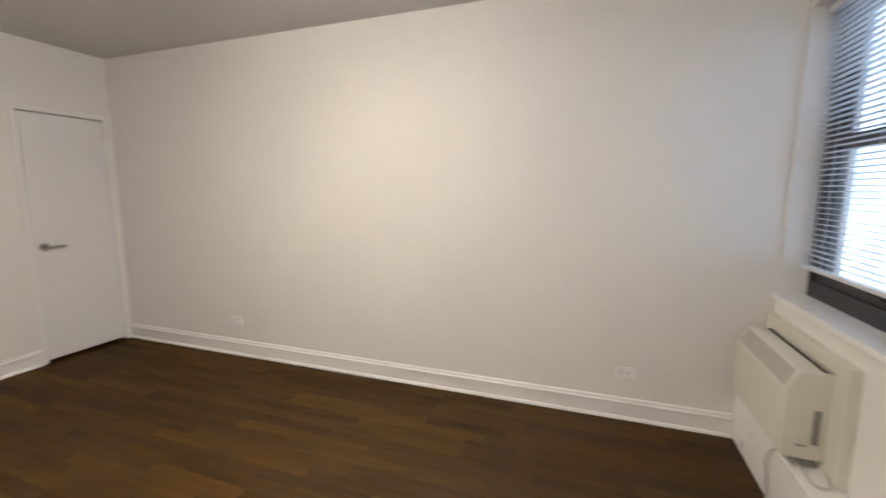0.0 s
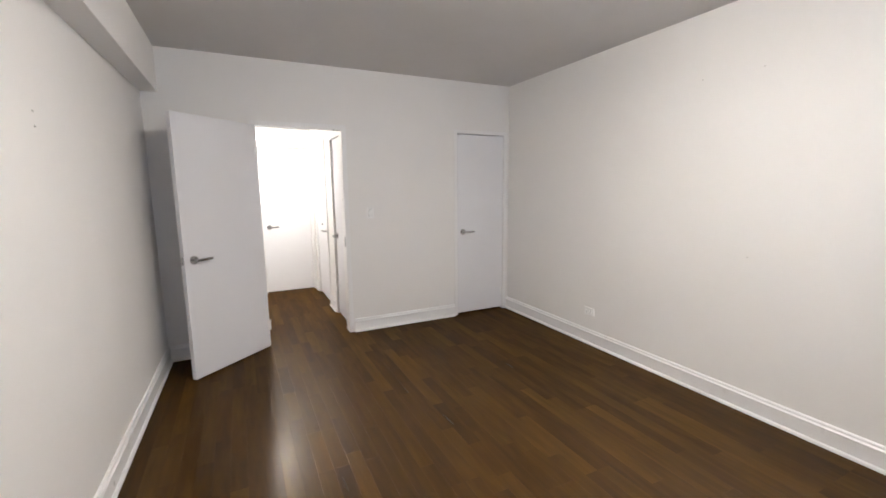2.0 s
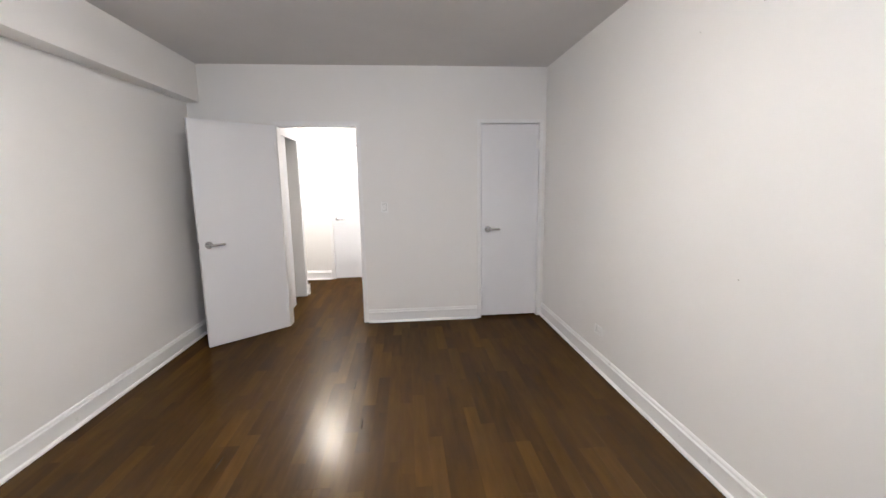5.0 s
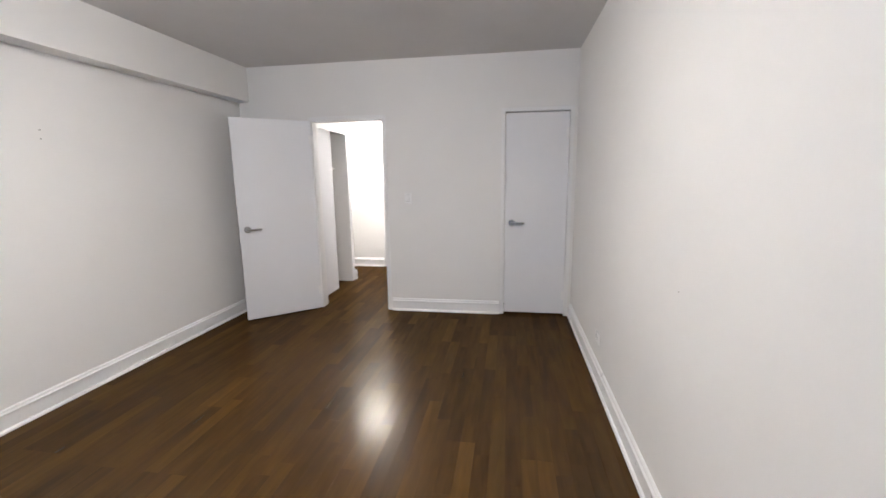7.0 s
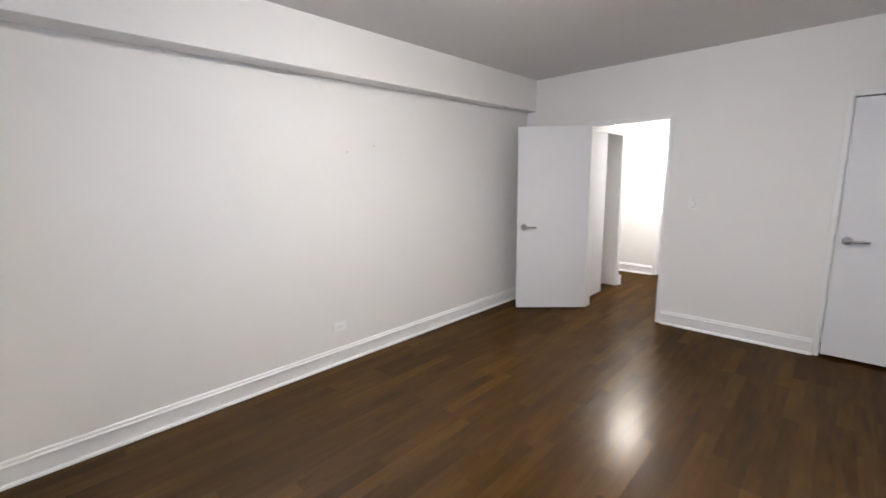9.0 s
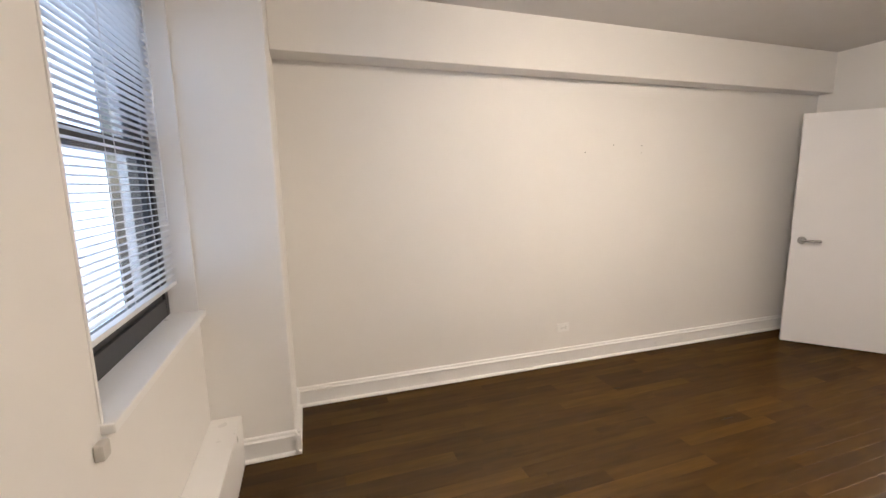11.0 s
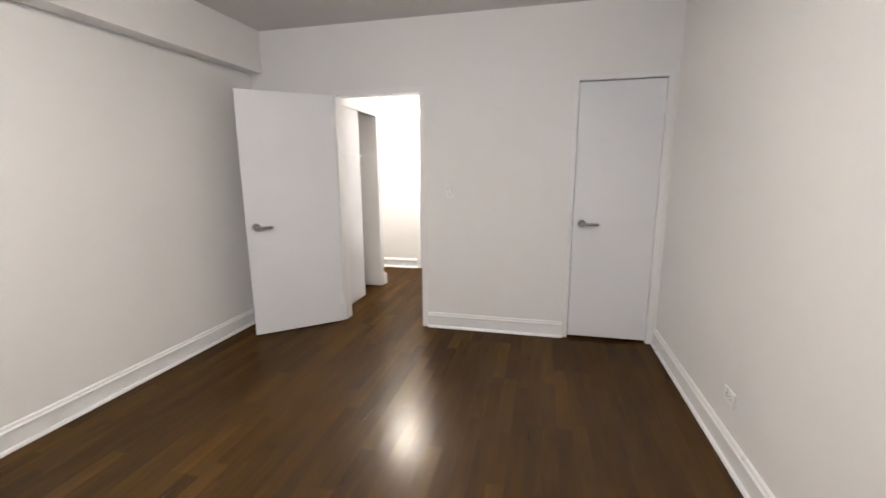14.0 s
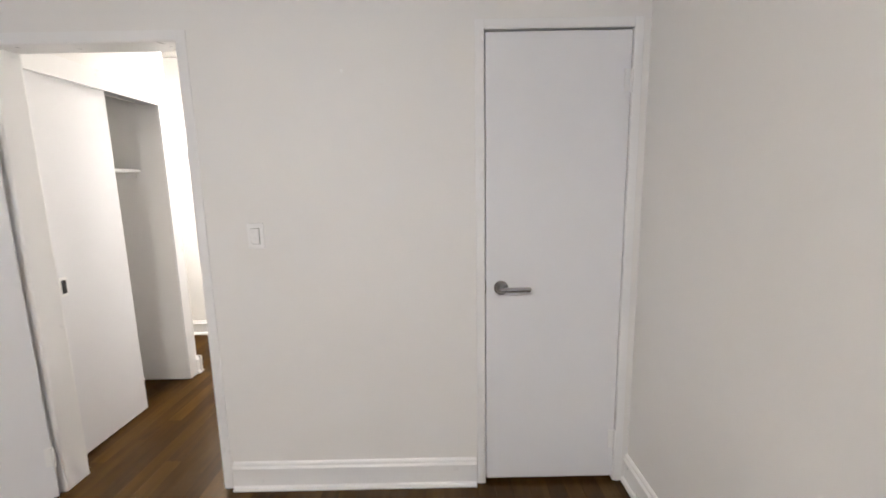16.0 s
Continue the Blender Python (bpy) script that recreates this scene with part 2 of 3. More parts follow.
baseboard((W, N), (0.79, N), (0, -1))
baseboard((W, S), (PX, S), (0, 1), slanted=True)
baseboard((W, DY1 + 0.055), (W, CY0 - 0.045), (1, 0))
baseboard((W, S), (W, DY0 - 0.055), (1, 0))
baseboard((PX, S - 0.03), (PX, PY + 0.031), (-1, 0))
baseboard((PX - 0.031, PY), (0.79, PY), (0, 1))
baseboard((HW, -1.60), (HW, FD0 - 0.06), (1, 0))
baseboard((-5.62, HS), (-5.585, HS), (0, 1))
baseboard((-5.62, HS + 0.031), (-5.62, -1.6), (-1, 0))
baseboard((-5.50, 0.0), (W - WT, 0.0), (0, 1))
baseboard((-5.455, HN), (-5.105, HN), (0, -1))
baseboard((HW, HN), (-6.295, HN), (0, -1))


# ---- doors ----
def door_frame(name, y0, y1, top, label, x=W, out=1, depth=WT, cw=0.045, proud=0.006):
    """Thin metal frame lining an opening in a wall that runs along y."""
    e = empty(name, label, "door frame", kind="structure")
    xb, xf = sorted((x - out * depth, x))
    lin = 0.02
    part("jamb", boxes(((xb - 0.004, y0 - lin, 0), (xf + 0.004, y0, top)), bevel=0.003), TRIM, e)
    part("jamb", boxes(((xb - 0.004, y1, 0), (xf + 0.004, y1 + lin, top)), bevel=0.003), TRIM, e)
    part("head", boxes(((xb - 0.004, y0 - lin, top), (xf + 0.004, y1 + lin, top + lin)), bevel=0.003), TRIM, e)
    a, b = sorted((x, x + out * proud))
    part("casing", boxes(((a, y0 - cw, 0), (b, y0 - 0.004, top + cw)), bevel=0.0025), TRIM, e)
    part("casing", boxes(((a, y1 + 0.004, 0), (b, y1 + cw, top + cw)), bevel=0.0025), TRIM, e)
    part("casing", boxes(((a, y0 - 0.004, top + 0.004), (b, y1 + 0.004, top + cw)), bevel=0.0025), TRIM, e)
    return e


def lever(parent, x, z, y, side, out=-1):
    """Round rose and straight lever on a leaf in its own frame: leaf along x, face at y, facing out along y."""
    h = part("handle", tube(bmesh.new(), (x, y, z), (x, y + out * 0.009, z), 0.0325, 32), NICKEL, parent, "satin nickel lever handle", True)
    part("neck", tube(bmesh.new(), (x, y + out * 0.008, z), (x, y + out * 0.055, z), 0.0105), NICKEL, h, "", True)
    bm = tube(bmesh.new(), (x - side * 0.010, y + out * 0.050, z), (x + side * 0.118, y + out * 0.050, z), 0.011)
    bmesh.ops.create_uvsphere(bm, u_segments=16, v_segments=8, radius=0.011, matrix=Matrix.Translation((x + side * 0.118, y + out * 0.050, z)))
    part("lever", bm, NICKEL, h, "", True)
    return h


def hinge(parent, x, z, y):
    h = part("hinge", tube(bmesh.new(), (x, y, z - 0.045), (x, y, z + 0.045), 0.007, 12), TRIM, parent, "white painted hinge", True)
    part("pin", tube(bmesh.new(), (x, y, z - 0.052), (x, y, z - 0.045), 0.005, 10), TRIM, h)
    part("hinge_plate", boxes(((x - 0.03, y - 0.001, z - 0.045), (x - 0.006, y + 0.0035, z + 0.045)), bevel=0.001), TRIM, h)
    return h


def leaf(name, m, width, top, label, low=0.012, thick=0.04, handle_x=None, side=1, hz=0.965, hinge_x=None, both=False, kind="structure", group=""):
    e = empty(name, label, "door", m, kind, group)
    part("door_leaf", boxes(((0, 0, low), (width, thick, top)), bevel=0.002), DOOR, e)
    lever(e, handle_x, hz, 0, side)
    if both:
        lever(e, handle_x, hz, thick, side, 1)
    part("latch_plate", boxes(((-0.0015 if handle_x < width / 2 else width - 0.0005, 0.008, hz - 0.03), (0.0005 if handle_x < width / 2 else width + 0.0015, 0.032, hz + 0.03))), NICKEL, e)
    for z in (0.22, top - 0.2):
        hinge(e, hinge_x, z, -0.003)
    return e


door_frame("door_frame", DY0, DY1, DTOP, "white painted metal frame of the open doorway")
door_frame("door_frame", CY0, CY1, CTOP, "white painted metal frame round the closet door", cw=0.04)

whole("strike_plate", boxes(((W - 0.05, DY1 - 0.0015, 0.90), (W - 0.015, DY1 + 0.001, 1.00)), bevel=0.0005), NICKEL, "satin nickel strike plate on the door jamb", "strike plate")

# open bedroom door: face from its free edge to the hinge
free, pin = Vector((-3.750, -0.088)), Vector((-4.262, 0.490))
dx = (pin - free).normalized()
ang = math.degrees(math.atan2(dx.y, dx.x))

leaf("door_1", Matrix.Translation((free.x, free.y, 0)) @ Matrix.Rotation(radians(ang), 4, "Z"), (pin - free).length, 2.05,
     "flat white painted door standing wide open into the bedroom", handle_x=0.075, side=1, hz=0.955, hinge_x=(pin - free).length + 0.004, both=True)
leaf("door_2", pose(W - 0.001, CY0 + 0.004, 0, 0, 0, 90), CY1 - CY0 - 0.008, CTOP - 0.009,
     "flat white painted narrow closet door, closed, in the corner", low=0.024, handle_x=0.068, side=1, hz=0.98, hinge_x=CY1 - CY0 - 0.005)

# hall doors
door_frame("door_frame", FD0, FD1, FTOP, "white painted frame round the hall door", x=HW)
leaf("door_3", pose(HW - 0.02, FD0 + 0.003, 0, 0, 0, 90), FD1 - FD0 - 0.006, FTOP - 0.003, "flat white painted closed door at the hall end", low=0.012, handle_x=0.07, side=1, hz=0.95, hinge_x=FD1 - FD0 - 0.006)


def hall_frame(a, b):
    e = empty("door_frame", "white painted frame round a hall door", "door frame", kind="structure")
    t = DTOP
    part("casing", boxes(((a - 0.045, HN - 0.012, 0), (a - 0.003, HN + 0.10, t + 0.04)), bevel=0.003), TRIM, e)
    part("casing", boxes(((b + 0.003, HN - 0.012, 0), (b + 0.045, HN + 0.10, t + 0.04)), bevel=0.003), TRIM, e)
    part("head", boxes(((a - 0.003, HN - 0.012, t - 0.018), (b + 0.003, HN + 0.10, t + 0.04)), bevel=0.003), TRIM, e)


for i, (a, b) in enumerate(HD):
    hall_frame(a, b)
    hx = 0.10 if i == 0 else b - a - 0.08
    leaf("door_4" if i == 0 else "door_5", pose(a, HN + 0.012, 0), b - a, DTOP - 0.021, "flat white painted closed door in the hall", handle_x=hx, side=1 if i == 0 else -1, hz=0.945, hinge_x=b - a if i == 0 else 0.0)
bolt = whole("door_viewer", tube(bmesh.new(), (-5.90, HN + 0.012, 1.01), (-5.90, HN + 0.004, 1.01), 0.016, 20), BLACK, "small round black fitting on the hall door", "fitting", smooth=True)

# sliding closet in the hall
sf = empty("sliding_door_frame", "white painted casing round the sliding closet", "door frame", kind="structure")
part("casing", boxes(((SX0 - 0.085, HS, 0), (SX0, HS + 0.014, STOP + 0.10)), bevel=0.003), TRIM, sf)
part("casing", boxes(((SX1, HS, 0), (SX1 + 0.085, HS + 0.014, STOP + 0.10)), bevel=0.003), TRIM, sf)
part("head", boxes(((SX0, HS, STOP - 0.01), (SX1, HS + 0.014, STOP + 0.10)), bevel=0.003), TRIM, sf)
part("track", boxes(((SX0, HS - 0.09, STOP - 0.004), (SX1, HS - 0.012, STOP - 0.001))), STEEL, sf, "steel sliding track")


def slider(x0, x1, y, pull):
    e = empty("sliding_door", "flat white sliding closet door pushed half open", "sliding door", kind="structure")
    panel = part("panel", boxes(((x0, y - 0.034, 0.014), (x1, y, STOP - 0.004)), bevel=0.002), DOOR, e)
    if pull:
        p = part("pull", boxes(((-4.622, y, 0.905), (-4.578, y + 0.003, 1.005)), bevel=0.001), PLATE, panel, "recessed rectangular flush pull")
        part("recess", boxes(((-4.614, y + 0.003, 0.920), (-4.588, y + 0.0045, 0.990))), BLACK, panel)
    return e


slider(-5.06, SX1 + 0.02, HS - 0.012, True)
slider(-5.03, SX1 + 0.02, HS - 0.056, False)
shelf = empty("closet_shelf", "white wooden shelf inside the sliding closet", "shelf")
part("board", boxes(((-5.50, 0.0, 1.57), (W - WT, 0.20, 1.59)), bevel=0.002), TRIM, shelf)
part("bracket", boxes(((-5.50, 0.10, 1.53), (-5.485, 0.17, 1.57)), bevel=0.002), TRIM, shelf)


# ---- windows ----
def window(name, y0, y1):
    e = empty(name, "dark aluminium double-hung window in a white recess", "window", kind="structure")
    x0, x1 = 1.06, 1.15
    f = 0.045
    for a, b in (((x0, y0, SILL), (x1, y0 + f, WHEAD)), ((x0, y1 - f, SILL), (x1, y1, WHEAD)), ((x0, y0 + f, SILL), (x1, y1 - f, SILL + 0.085)), ((x0, y0 + f, WHEAD - f), (x1, y1 - f, WHEAD))):
        part("window_frame", boxes((a, b), bevel=0.003), BRONZE, e)
    mid = 1.665

    def sash(xa, xb, za, zb, bottom):
        s = part("sash", boxes(((xa, y0 + f, za), (xb, y0 + f + 0.04, zb)), ((xa, y1 - f - 0.04, za), (xb, y1 - f, zb)), ((xa, y0 + f + 0.04, za), (xb, y1 - f - 0.04, za + bottom)), ((xa, y0 + f + 0.04, zb - 0.04), (xb, y1 - f - 0.04, zb)), bevel=0.003), BRONZE, e)
        g = part("pane", boxes((((xa + xb) / 2 - 0.002, y0 + f + 0.036, za + bottom - 0.004), ((xa + xb) / 2 + 0.002, y1 - f - 0.036, zb - 0.036))), GLASS, s, "clear window glass")
        g.visible_shadow = False
    sash(1.105, 1.13, mid - 0.02, WHEAD - f, 0.04)
    sash(1.072, 1.10, SILL + 0.085, mid + 0.045, 0.06)
    part("sash_lift", boxes(((1.060, (y0 + y1) / 2 - 0.05, SILL + 0.11), (1.074, (y0 + y1) / 2 + 0.05, SILL + 0.125)), bevel=0.002), BRONZE, e)
    part("window_sill", boxes(((0.905, y0 - 0.012, SILL - 0.03), (x0 + 0.002, y1 + 0.012, SILL)), bevel=0.005), TRIM, e, "white painted window sill")
    # plaster reveal lining
    for ya, yb in ((y0 - 0.008, y0 + 0.004), (y1 - 0.004, y1 + 0.008)):
        part("reveal", boxes(((0.936, ya, SILL), (x0, yb, WHEAD))), TRIM, e)
    return e


prof = [(-0.0125, -0.0028), (-0.0065, -0.0007), (0, 0), (0.0065, -0.0007), (0.0125, -0.0028)]


def blind(y0, y1):
    e = empty("window_blind", "white horizontal slat blind hanging almost to the sill", "blind")
    x = 1.028
    part("headrail", boxes(((x - 0.02, y0 + 0.012, WHEAD - 0.04), (x + 0.02, y1 - 0.012, WHEAD - 0.002)), bevel=0.003), BLIND, e)
    bm = bmesh.new()
    rows = []
    tilt = Matrix.Rotation(radians(6), 3, "Y")
    for y in (y0 + 0.014, y1 - 0.014):
        up = [tilt @ Vector((px, 0, pz)) for px, pz in prof]
        rows.append([bm.verts.new((p.x, y, p.z + 0.0006)) for p in up] + [bm.verts.new((p.x, y, p.z - 0.0006)) for p in reversed(up)])
    k = len(rows[0])
    for i in range(k):
        bm.faces.new((rows[0][i], rows[0][(i + 1) % k], rows[1][(i + 1) % k], rows[1][i]))
    bm.faces.new(rows[0])
    bm.faces.new(rows[1])
    me = mesh_of(bm, "slat", BLIND, True)
    z, low = WHEAD - 0.07, 1.075
    while z > low:
        s = new("slat", me)
        s.parent = e
        s.location = (x, 0, z)
        z -= 0.027
    part("bottom_rail", boxes(((x - 0.015, y0 + 0.014, low - 0.035), (x + 0.015, y1 - 0.014, low - 0.015)), bevel=0.003), BLIND, e)
    for y in (y0 + 0.15, (y0 + y1) / 2, y1 - 0.15):
        part("ladder_cord", boxes(((x - 0.0155, y - 0.0012, low - 0.02), (x - 0.0135, y + 0.0012, WHEAD - 0.04)), ((x + 0.0135, y - 0.0012, low - 0.02), (x + 0.0155, y + 0.0012, WHEAD - 0.04))), BLIND, e)
    part("wand", tube(bmesh.new(), (x - 0.026, y0 + 0.09, WHEAD - 0.05), (x - 0.026, y0 + 0.09, 1.35), 0.004, 8), BLIND, e)
    return e


for i, (a, b) in enumerate(WIN):
    window("window_%d" % (i + 1), a, b)
    blind(a, b)

# plain emissive panel beyond the windows, added to give the daylight
FAR, fnt, fb = mat("glowing_backdrop")
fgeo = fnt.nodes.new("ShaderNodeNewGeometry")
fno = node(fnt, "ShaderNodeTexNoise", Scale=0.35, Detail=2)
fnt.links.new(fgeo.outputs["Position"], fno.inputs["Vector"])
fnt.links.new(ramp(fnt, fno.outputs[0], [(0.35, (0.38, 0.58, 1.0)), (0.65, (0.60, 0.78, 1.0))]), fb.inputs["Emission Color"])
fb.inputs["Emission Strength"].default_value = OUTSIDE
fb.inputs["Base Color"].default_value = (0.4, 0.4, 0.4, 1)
whole("backdrop", boxes(((16.0, -40, -25), (16.1, 45, 25))), FAR, "pale bluish glowing panel standing in for daylight outside", "backdrop", "structure")

# ---- air conditioner under the north window ----
ac = empty("air_conditioner", "cream wall air conditioner under the window", "air conditioner")
Y0, Y1 = 2.50, 3.12


def hull(prof, y0, y1):
    bm = bmesh.new()
    r = [[bm.verts.new((x, y, z)) for x, z in prof] for y in (y0, y1)]
    n = len(prof)
    for i in range(n):
        bm.faces.new((r[0][i], r[0][(i + 1) % n], r[1][(i + 1) % n], r[1][i]))
    bm.faces.new(r[0])
    bm.faces.new(r[1])
    return bm


def softened(bm, off):
    bmesh.ops.recalc_face_normals(bm, faces=bm.faces)
    bmesh.ops.bevel(bm, geom=list(bm.edges), offset=off, segments=2, affect="EDGES", profile=0.6)
    return bm


part("body", softened(hull([(0.915, 0.33), (0.755, 0.33), (0.745, 0.345), (0.745, 0.625), (0.785, 0.71), (0.915, 0.71)], Y0, Y1), 0.006), APPL, ac, "cream plastic body", True)
for a, b in (((0.90, Y0 - 0.10, 0.285), (E, Y0 + 0.005, 0.775)), ((0.90, Y1 - 0.005, 0.285), (E, Y1 + 0.09, 0.775)), ((0.90, Y0 + 0.005, 0.715), (E, Y1 - 0.005, 0.775)), ((0.90, Y0 + 0.005, 0.285), (E, Y1 - 0.005, 0.325))):
    part("sleeve", boxes((a, b), bevel=0.004), APPL, ac, "cream wall sleeve trim")
part("seam", boxes(((0.872, Y0 + 0.015, 0.7085), (0.888, Y1 - 0.015, 0.7125))), BLACK, ac)
for i in range(7):
    z = 0.635 + i * 0.0105
    x = 0.7475 + (z - 0.625) * 0.47
    part("louvre", boxes(((x - 0.003, Y0 + 0.03, z), (x + 0.006, Y1 - 0.03, z + 0.0045)), bevel=0.001), GRILLE, ac)
part("front_panel", boxes(((0.739, Y0 + 0.02, 0.36), (0.747, Y1 - 0.02, 0.612)), bevel=0.003), APPL, ac)
part("badge", boxes(((0.80, Y0 - 0.0015, 0.385), (0.835, Y0 + 0.001, 0.393))), GRILLE, ac)
part("side_vent", boxes(((0.85, Y0 - 0.002, 0.40), (0.875, Y0 + 0.001, 0.55))), GRILLE, ac)
cu = bpy.data.curves.new("power_cord", "CURVE")
cu.dimensions = "3D"
cu.bevel_depth, cu.bevel_resolution = 0.006, 3
sp = cu.splines.new("BEZIER")
pts = [(0.90, 2.46, 0.30), (0.86, 2.38, 0.287), (0.83, 2.50, 0.287), (0.80, 2.62, 0.287), (0.775, 2.66, 0.25), (0.77, 2.64, 0.10), (0.765, 2.60, 0.008)]
sp.bezier_points.add(len(pts) - 1)
for bp, p in zip(sp.bezier_points, pts):
    bp.co = p
    bp.handle_left_type = bp.handle_right_type = "AUTO"
cord = new("power_cord", cu)
cu.materials.append(CORD)
cord.parent = ac
tagged(cord, "grey rubber power cord")


# ---- plates and small fittings ----
def outlet(m, label):
    """Horizontal duplex outlet: plate in the local xz plane, facing -y."""
    e = empty("wall_outlet", label, "outlet", m, group="outlets along the walls")
    part("plate", boxes(((-0.0575, -0.009, -0.036), (0.0575, 0, 0.036)), bevel=0.003), PLATE, e)
    for s in (-1, 1):
        r = part("socket", boxes(((s * 0.021 - 0.0165, -0.0115, -0.0145), (s * 0.021 + 0.0165, -0.009, 0.0145)), bevel=0.001), PLATE, e)
        part("slot", boxes(((s * 0.021 - 0.006, -0.0125, -0.008), (s * 0.021 + 0.004, -0.0113, -0.006)), ((s * 0.021 - 0.006, -0.0125, 0.006), (s * 0.021 + 0.003, -0.0113, 0.008))), BLACK, r)
    part("screw", tube(bmesh.new(), (0, -0.009, 0), (0, -0.0102, 0), 0.003, 10), STEEL, e)
    return e


outlet(pose(-2.95, N, 0.312), "white horizontal outlet plate low on the wall")
outlet(pose(0.194, N, 0.306), "white horizontal outlet plate near the window corner")
outlet(pose(-1.575, S + 0.002, 0.315, 0, 0, 180.9), "white horizontal outlet plate low on the beam wall")
sw = empty("light_switch", "white rocker light switch beside the doorway", "switch", pose(W, 1.517, 1.237, 0, 0, 90))
part("plate", boxes(((-0.036, -0.009, -0.0575), (0.036, 0, 0.0575)), bevel=0.003), PLATE, sw)
# dark rim painted in for the shadow line round the rocker
part("rocker_shadow_line", boxes(((-0.0185, -0.0096, -0.0355), (0.0185, -0.0085, 0.0355))), GRILLE, sw)
part("rocker", boxes(((-0.0165, -0.015, -0.0335), (0.0165, -0.0085, 0.0335)), bevel=0.002), PLATE, sw)
whole("wall_screw", tube(bmesh.new(), (W, 1.933, 1.924), (W + 0.006, 1.933, 1.924), 0.006, 10), PLATE, "small painted-over screw head in the wall", "screw", smooth=True)
for x, z in ((-2.28, 1.789), (-2.28, 1.733), (-2.0, 1.792), (-1.735, 1.732)):
    whole("nail_head", tube(bmesh.new(), (x, S - 0.05, z), (x, S + 0.075 * (PX - x) / (PX - W) - 0.0285, z), 0.0045, 10), GRILLE, "tiny grey nail head in the painted beam wall", "nail", smooth=True)
for x, z in ((-2.024, 2.194), (-1.648, 2.191), (-1.642, 1.021)):
    whole("nail_head", tube(bmesh.new(), (x, N + 0.02, z), (x, N - 0.0015, z), 0.0035, 10), CORD, "tiny painted-over nail head in the plain wall", "nail", smooth=True)
whole("sill_bracket", boxes(((0.915, 1.225, 0.815), (0.94, 1.265, 0.86)), bevel=0.006), CORD, "small brown-grey fitting under the sill end", "bracket")


# ---- ceiling lamps ----
def globe_lamp(m, r, half, rise, hang, radiance, label):
    """Semi-flush lamp: canopy, stem, flattened lit glass globe and a finial below it."""
    e = empty("ceiling_lamp", label, "ceiling lamp", m)
    part("canopy", tube(bmesh.new(), (0, 0, -0.022), (0, 0, 0), 0.062, 40, 0.07), TRIM, e, "white metal canopy", True)
    part("stem", tube(bmesh.new(), (0, 0, -hang + rise - 0.004), (0, 0, -0.02), 0.012, 16), NICKEL, e, "satin nickel stem", True)
    bm = bmesh.new()
    bmesh.ops.create_uvsphere(bm, u_segments=32, v_segments=16, radius=1.0)
    for v in bm.verts:
        v.co = Vector((v.co.x * r, v.co.y * r, -hang + v.co.z * (half if v.co.z < 0 else rise)))
    part("shade", bm, glow("lamp_glass_lit", LAMP_WARM, radiance), e, "lit frosted glass globe", True)
    part("finial", tube(bmesh.new(), (0, 0, -hang - half - 0.012), (0, 0, -hang - half + 0.003), 0.006, 16, 0.011), NICKEL, e, "", True)
    return e


globe_lamp(pose(-1.49, 1.48, H), 0.16, 0.06, 0.02, 0.09, BED_LAMP, "round semi-flush ceiling lamp with lit glass globe")
hall_lamp = globe_lamp(pose(-5.96, 0.50, H), 0.165, 0.028, 0.004, 0.24, HALL_LAMP, "round hanging hall lamp, added opaque cover over lit glass")
# unseen cover, added to send the hall light down to the floor
part("shade_cover", tube(bmesh.new(), (0, 0, -0.234), (0, 0, -0.17), 0.175, 40, 0.06), TRIM, hall_lamp, "opaque white cover added to turn the light down", True)

# ---- floor ----
subfloor = whole("floor", boxes(((HW - WT, -1.72, -0.15), (1.2, N + WT, -0.012))), OAK, "dark brown stained oak strip floor, glossy", "floor", "structure")
PW = 0.083
rng = random.Random(7)
cache = {}


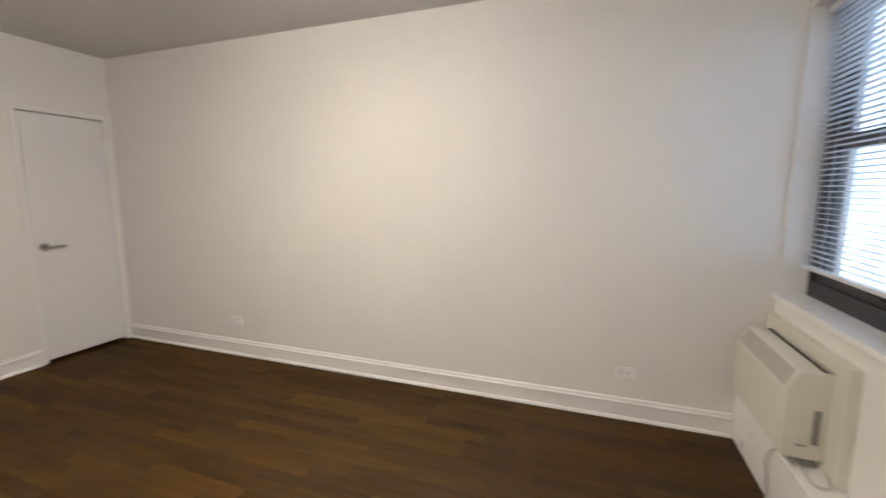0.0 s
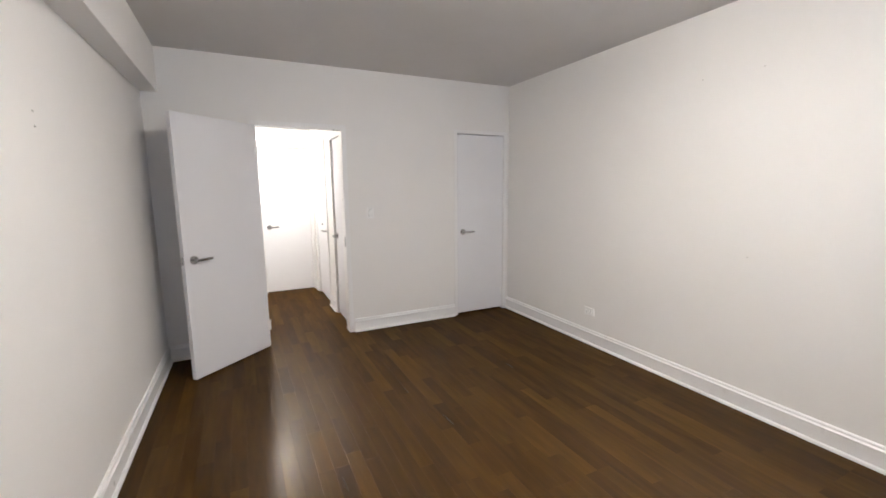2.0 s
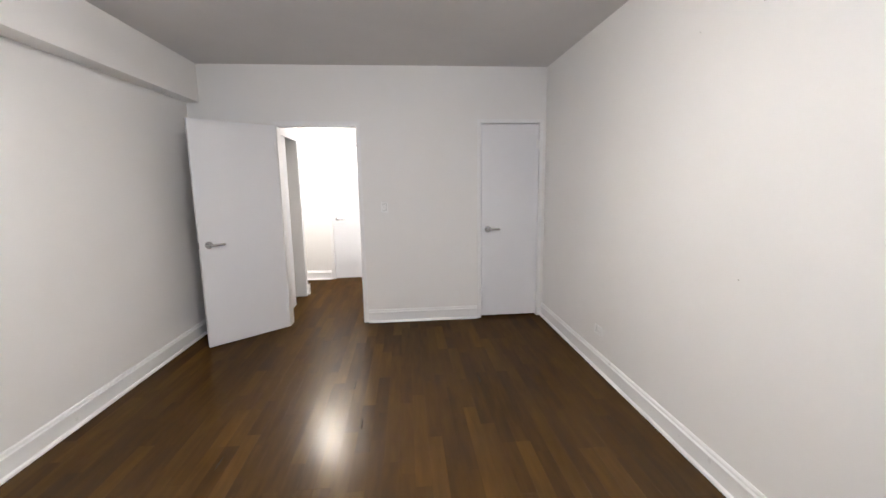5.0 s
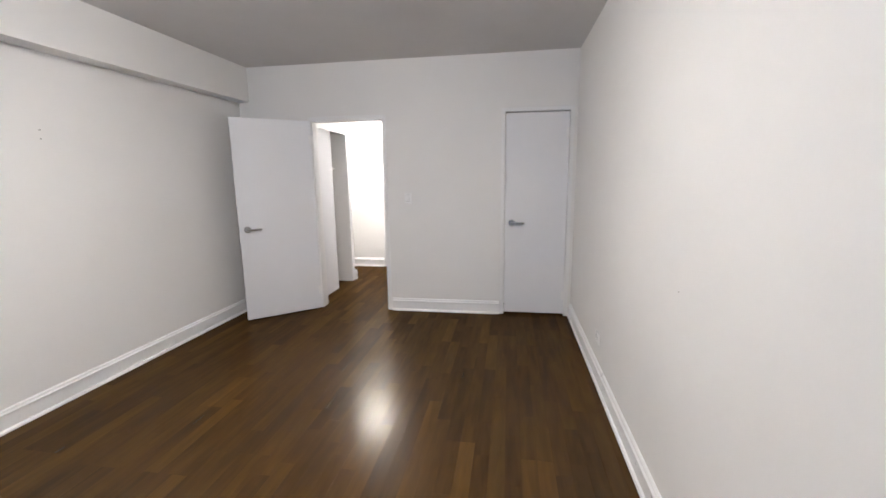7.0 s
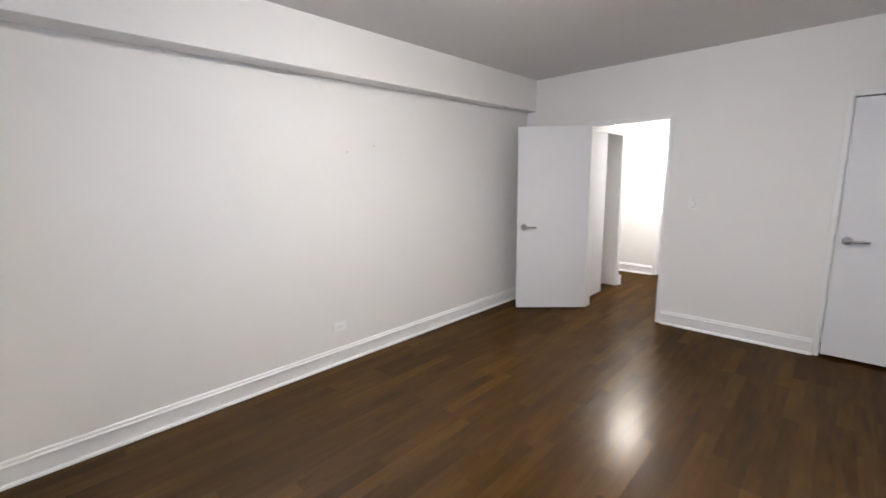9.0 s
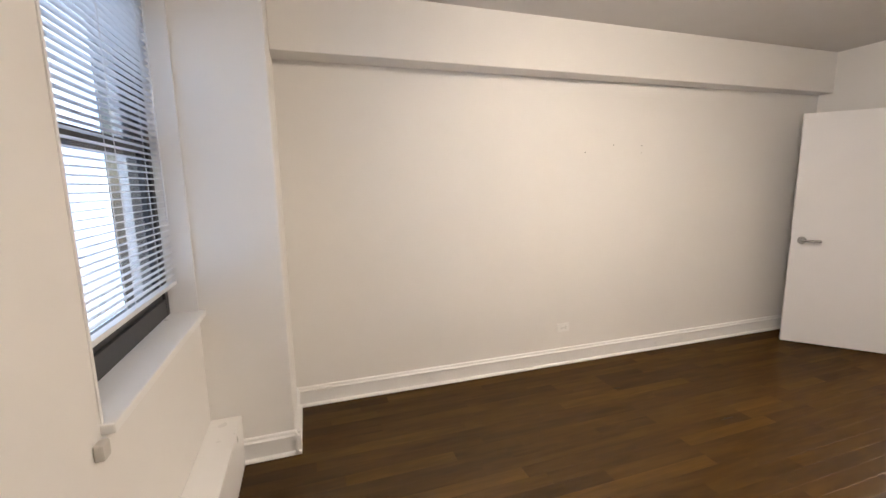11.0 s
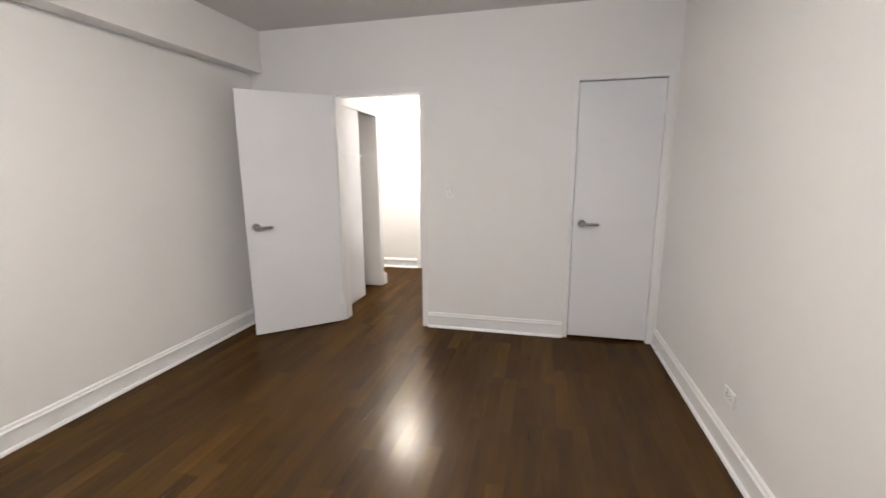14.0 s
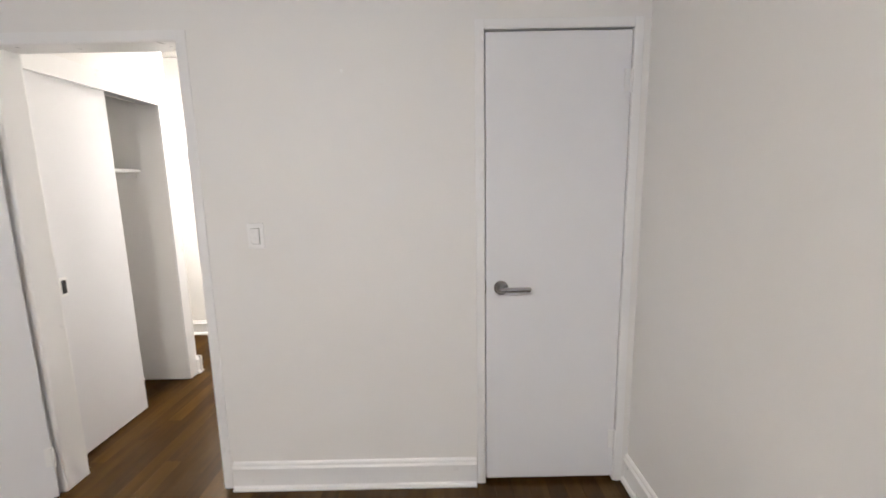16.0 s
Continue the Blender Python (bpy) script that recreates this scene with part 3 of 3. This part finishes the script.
def plank_data(L, w=PW):
    """Plank with softened upper edges, its start at the origin, top at z = 0."""
    g, c = 0.0002, 0.0004
    lo = [(g, g), (L - g, g), (L - g, w - g), (g, w - g)]
    up = [(g + c, g + c), (L - g - c, g + c), (L - g - c, w - g - c), (g + c, w - g - c)]
    v = [(x, y, -0.012) for x, y in lo] + [(x, y, -0.00008) for x, y in lo] + [(x, y, 0.0) for x, y in up]
    f = [(8, 9, 10, 11)]
    for b in (0, 4):
        f += [(b + i, b + (i + 1) % 4, b + 4 + (i + 1) % 4, b + 4 + i) for i in range(4)]
    return v, f


def plank(x, y, L):
    """Strips of the window half of the room are pieces of their own; the others join one mesh."""
    L = round(L, 2)
    if x + L < -2.0:
        plank_rest(x, y, L)
        return
    if L not in cache:
        me = bpy.data.meshes.new("plank")
        v, f = plank_data(L)
        me.from_pydata(v, [], f)
        me.materials.append(OAK)
        cache[L] = me
    p = new("plank", cache[L])
    p.parent = subfloor
    p.location = (x, y, 0)


def row_cuts(a, b):
    x = a
    out = []
    while x < b - 0.005:
        L = rng.choice((0.3, 0.4, 0.5, 0.6, 0.7, 0.9, 1.1, 1.4)) if out else rng.choice((0.3, 0.5, 0.7, 0.9))
        if b - x - L < 0.3:
            L = b - x
        out.append((x, L))
        x += L
    return out


rest_v, rest_f = [], []


def plank_rest(x, y, L):
    v, f = plank_data(L)
    o = len(rest_v)
    rest_v.extend((x + p, y + q, z) for p, q, z in v)
    rest_f.extend(tuple(i + o for i in t) for t in f)


y = -1.66
while y < N:
    if y + PW < S - 0.02:
        for x, L in row_cuts(-6.52, -5.60):
            plank_rest(x, y, L)
    elif 0.36 < y + PW and y < 1.31:
        for x, L in row_cuts(-6.52, 0.80):
            plank(x, y, L)
    else:
        for x, L in row_cuts(-4.38, 0.80):
            plank(x, y, L)
        if y < 0.4:
            for x, L in row_cuts(-6.52, -4.38):
                plank_rest(x, y, L)
    y += PW
rest = bpy.data.meshes.new("far_planks")
rest.from_pydata(rest_v, [], rest_f)
rest.materials.append(OAK)
hp = new("far_planks", rest)
hp.parent = subfloor
tagged(hp, "brown oak strips of the hall and doorway floor", kind="stuff")
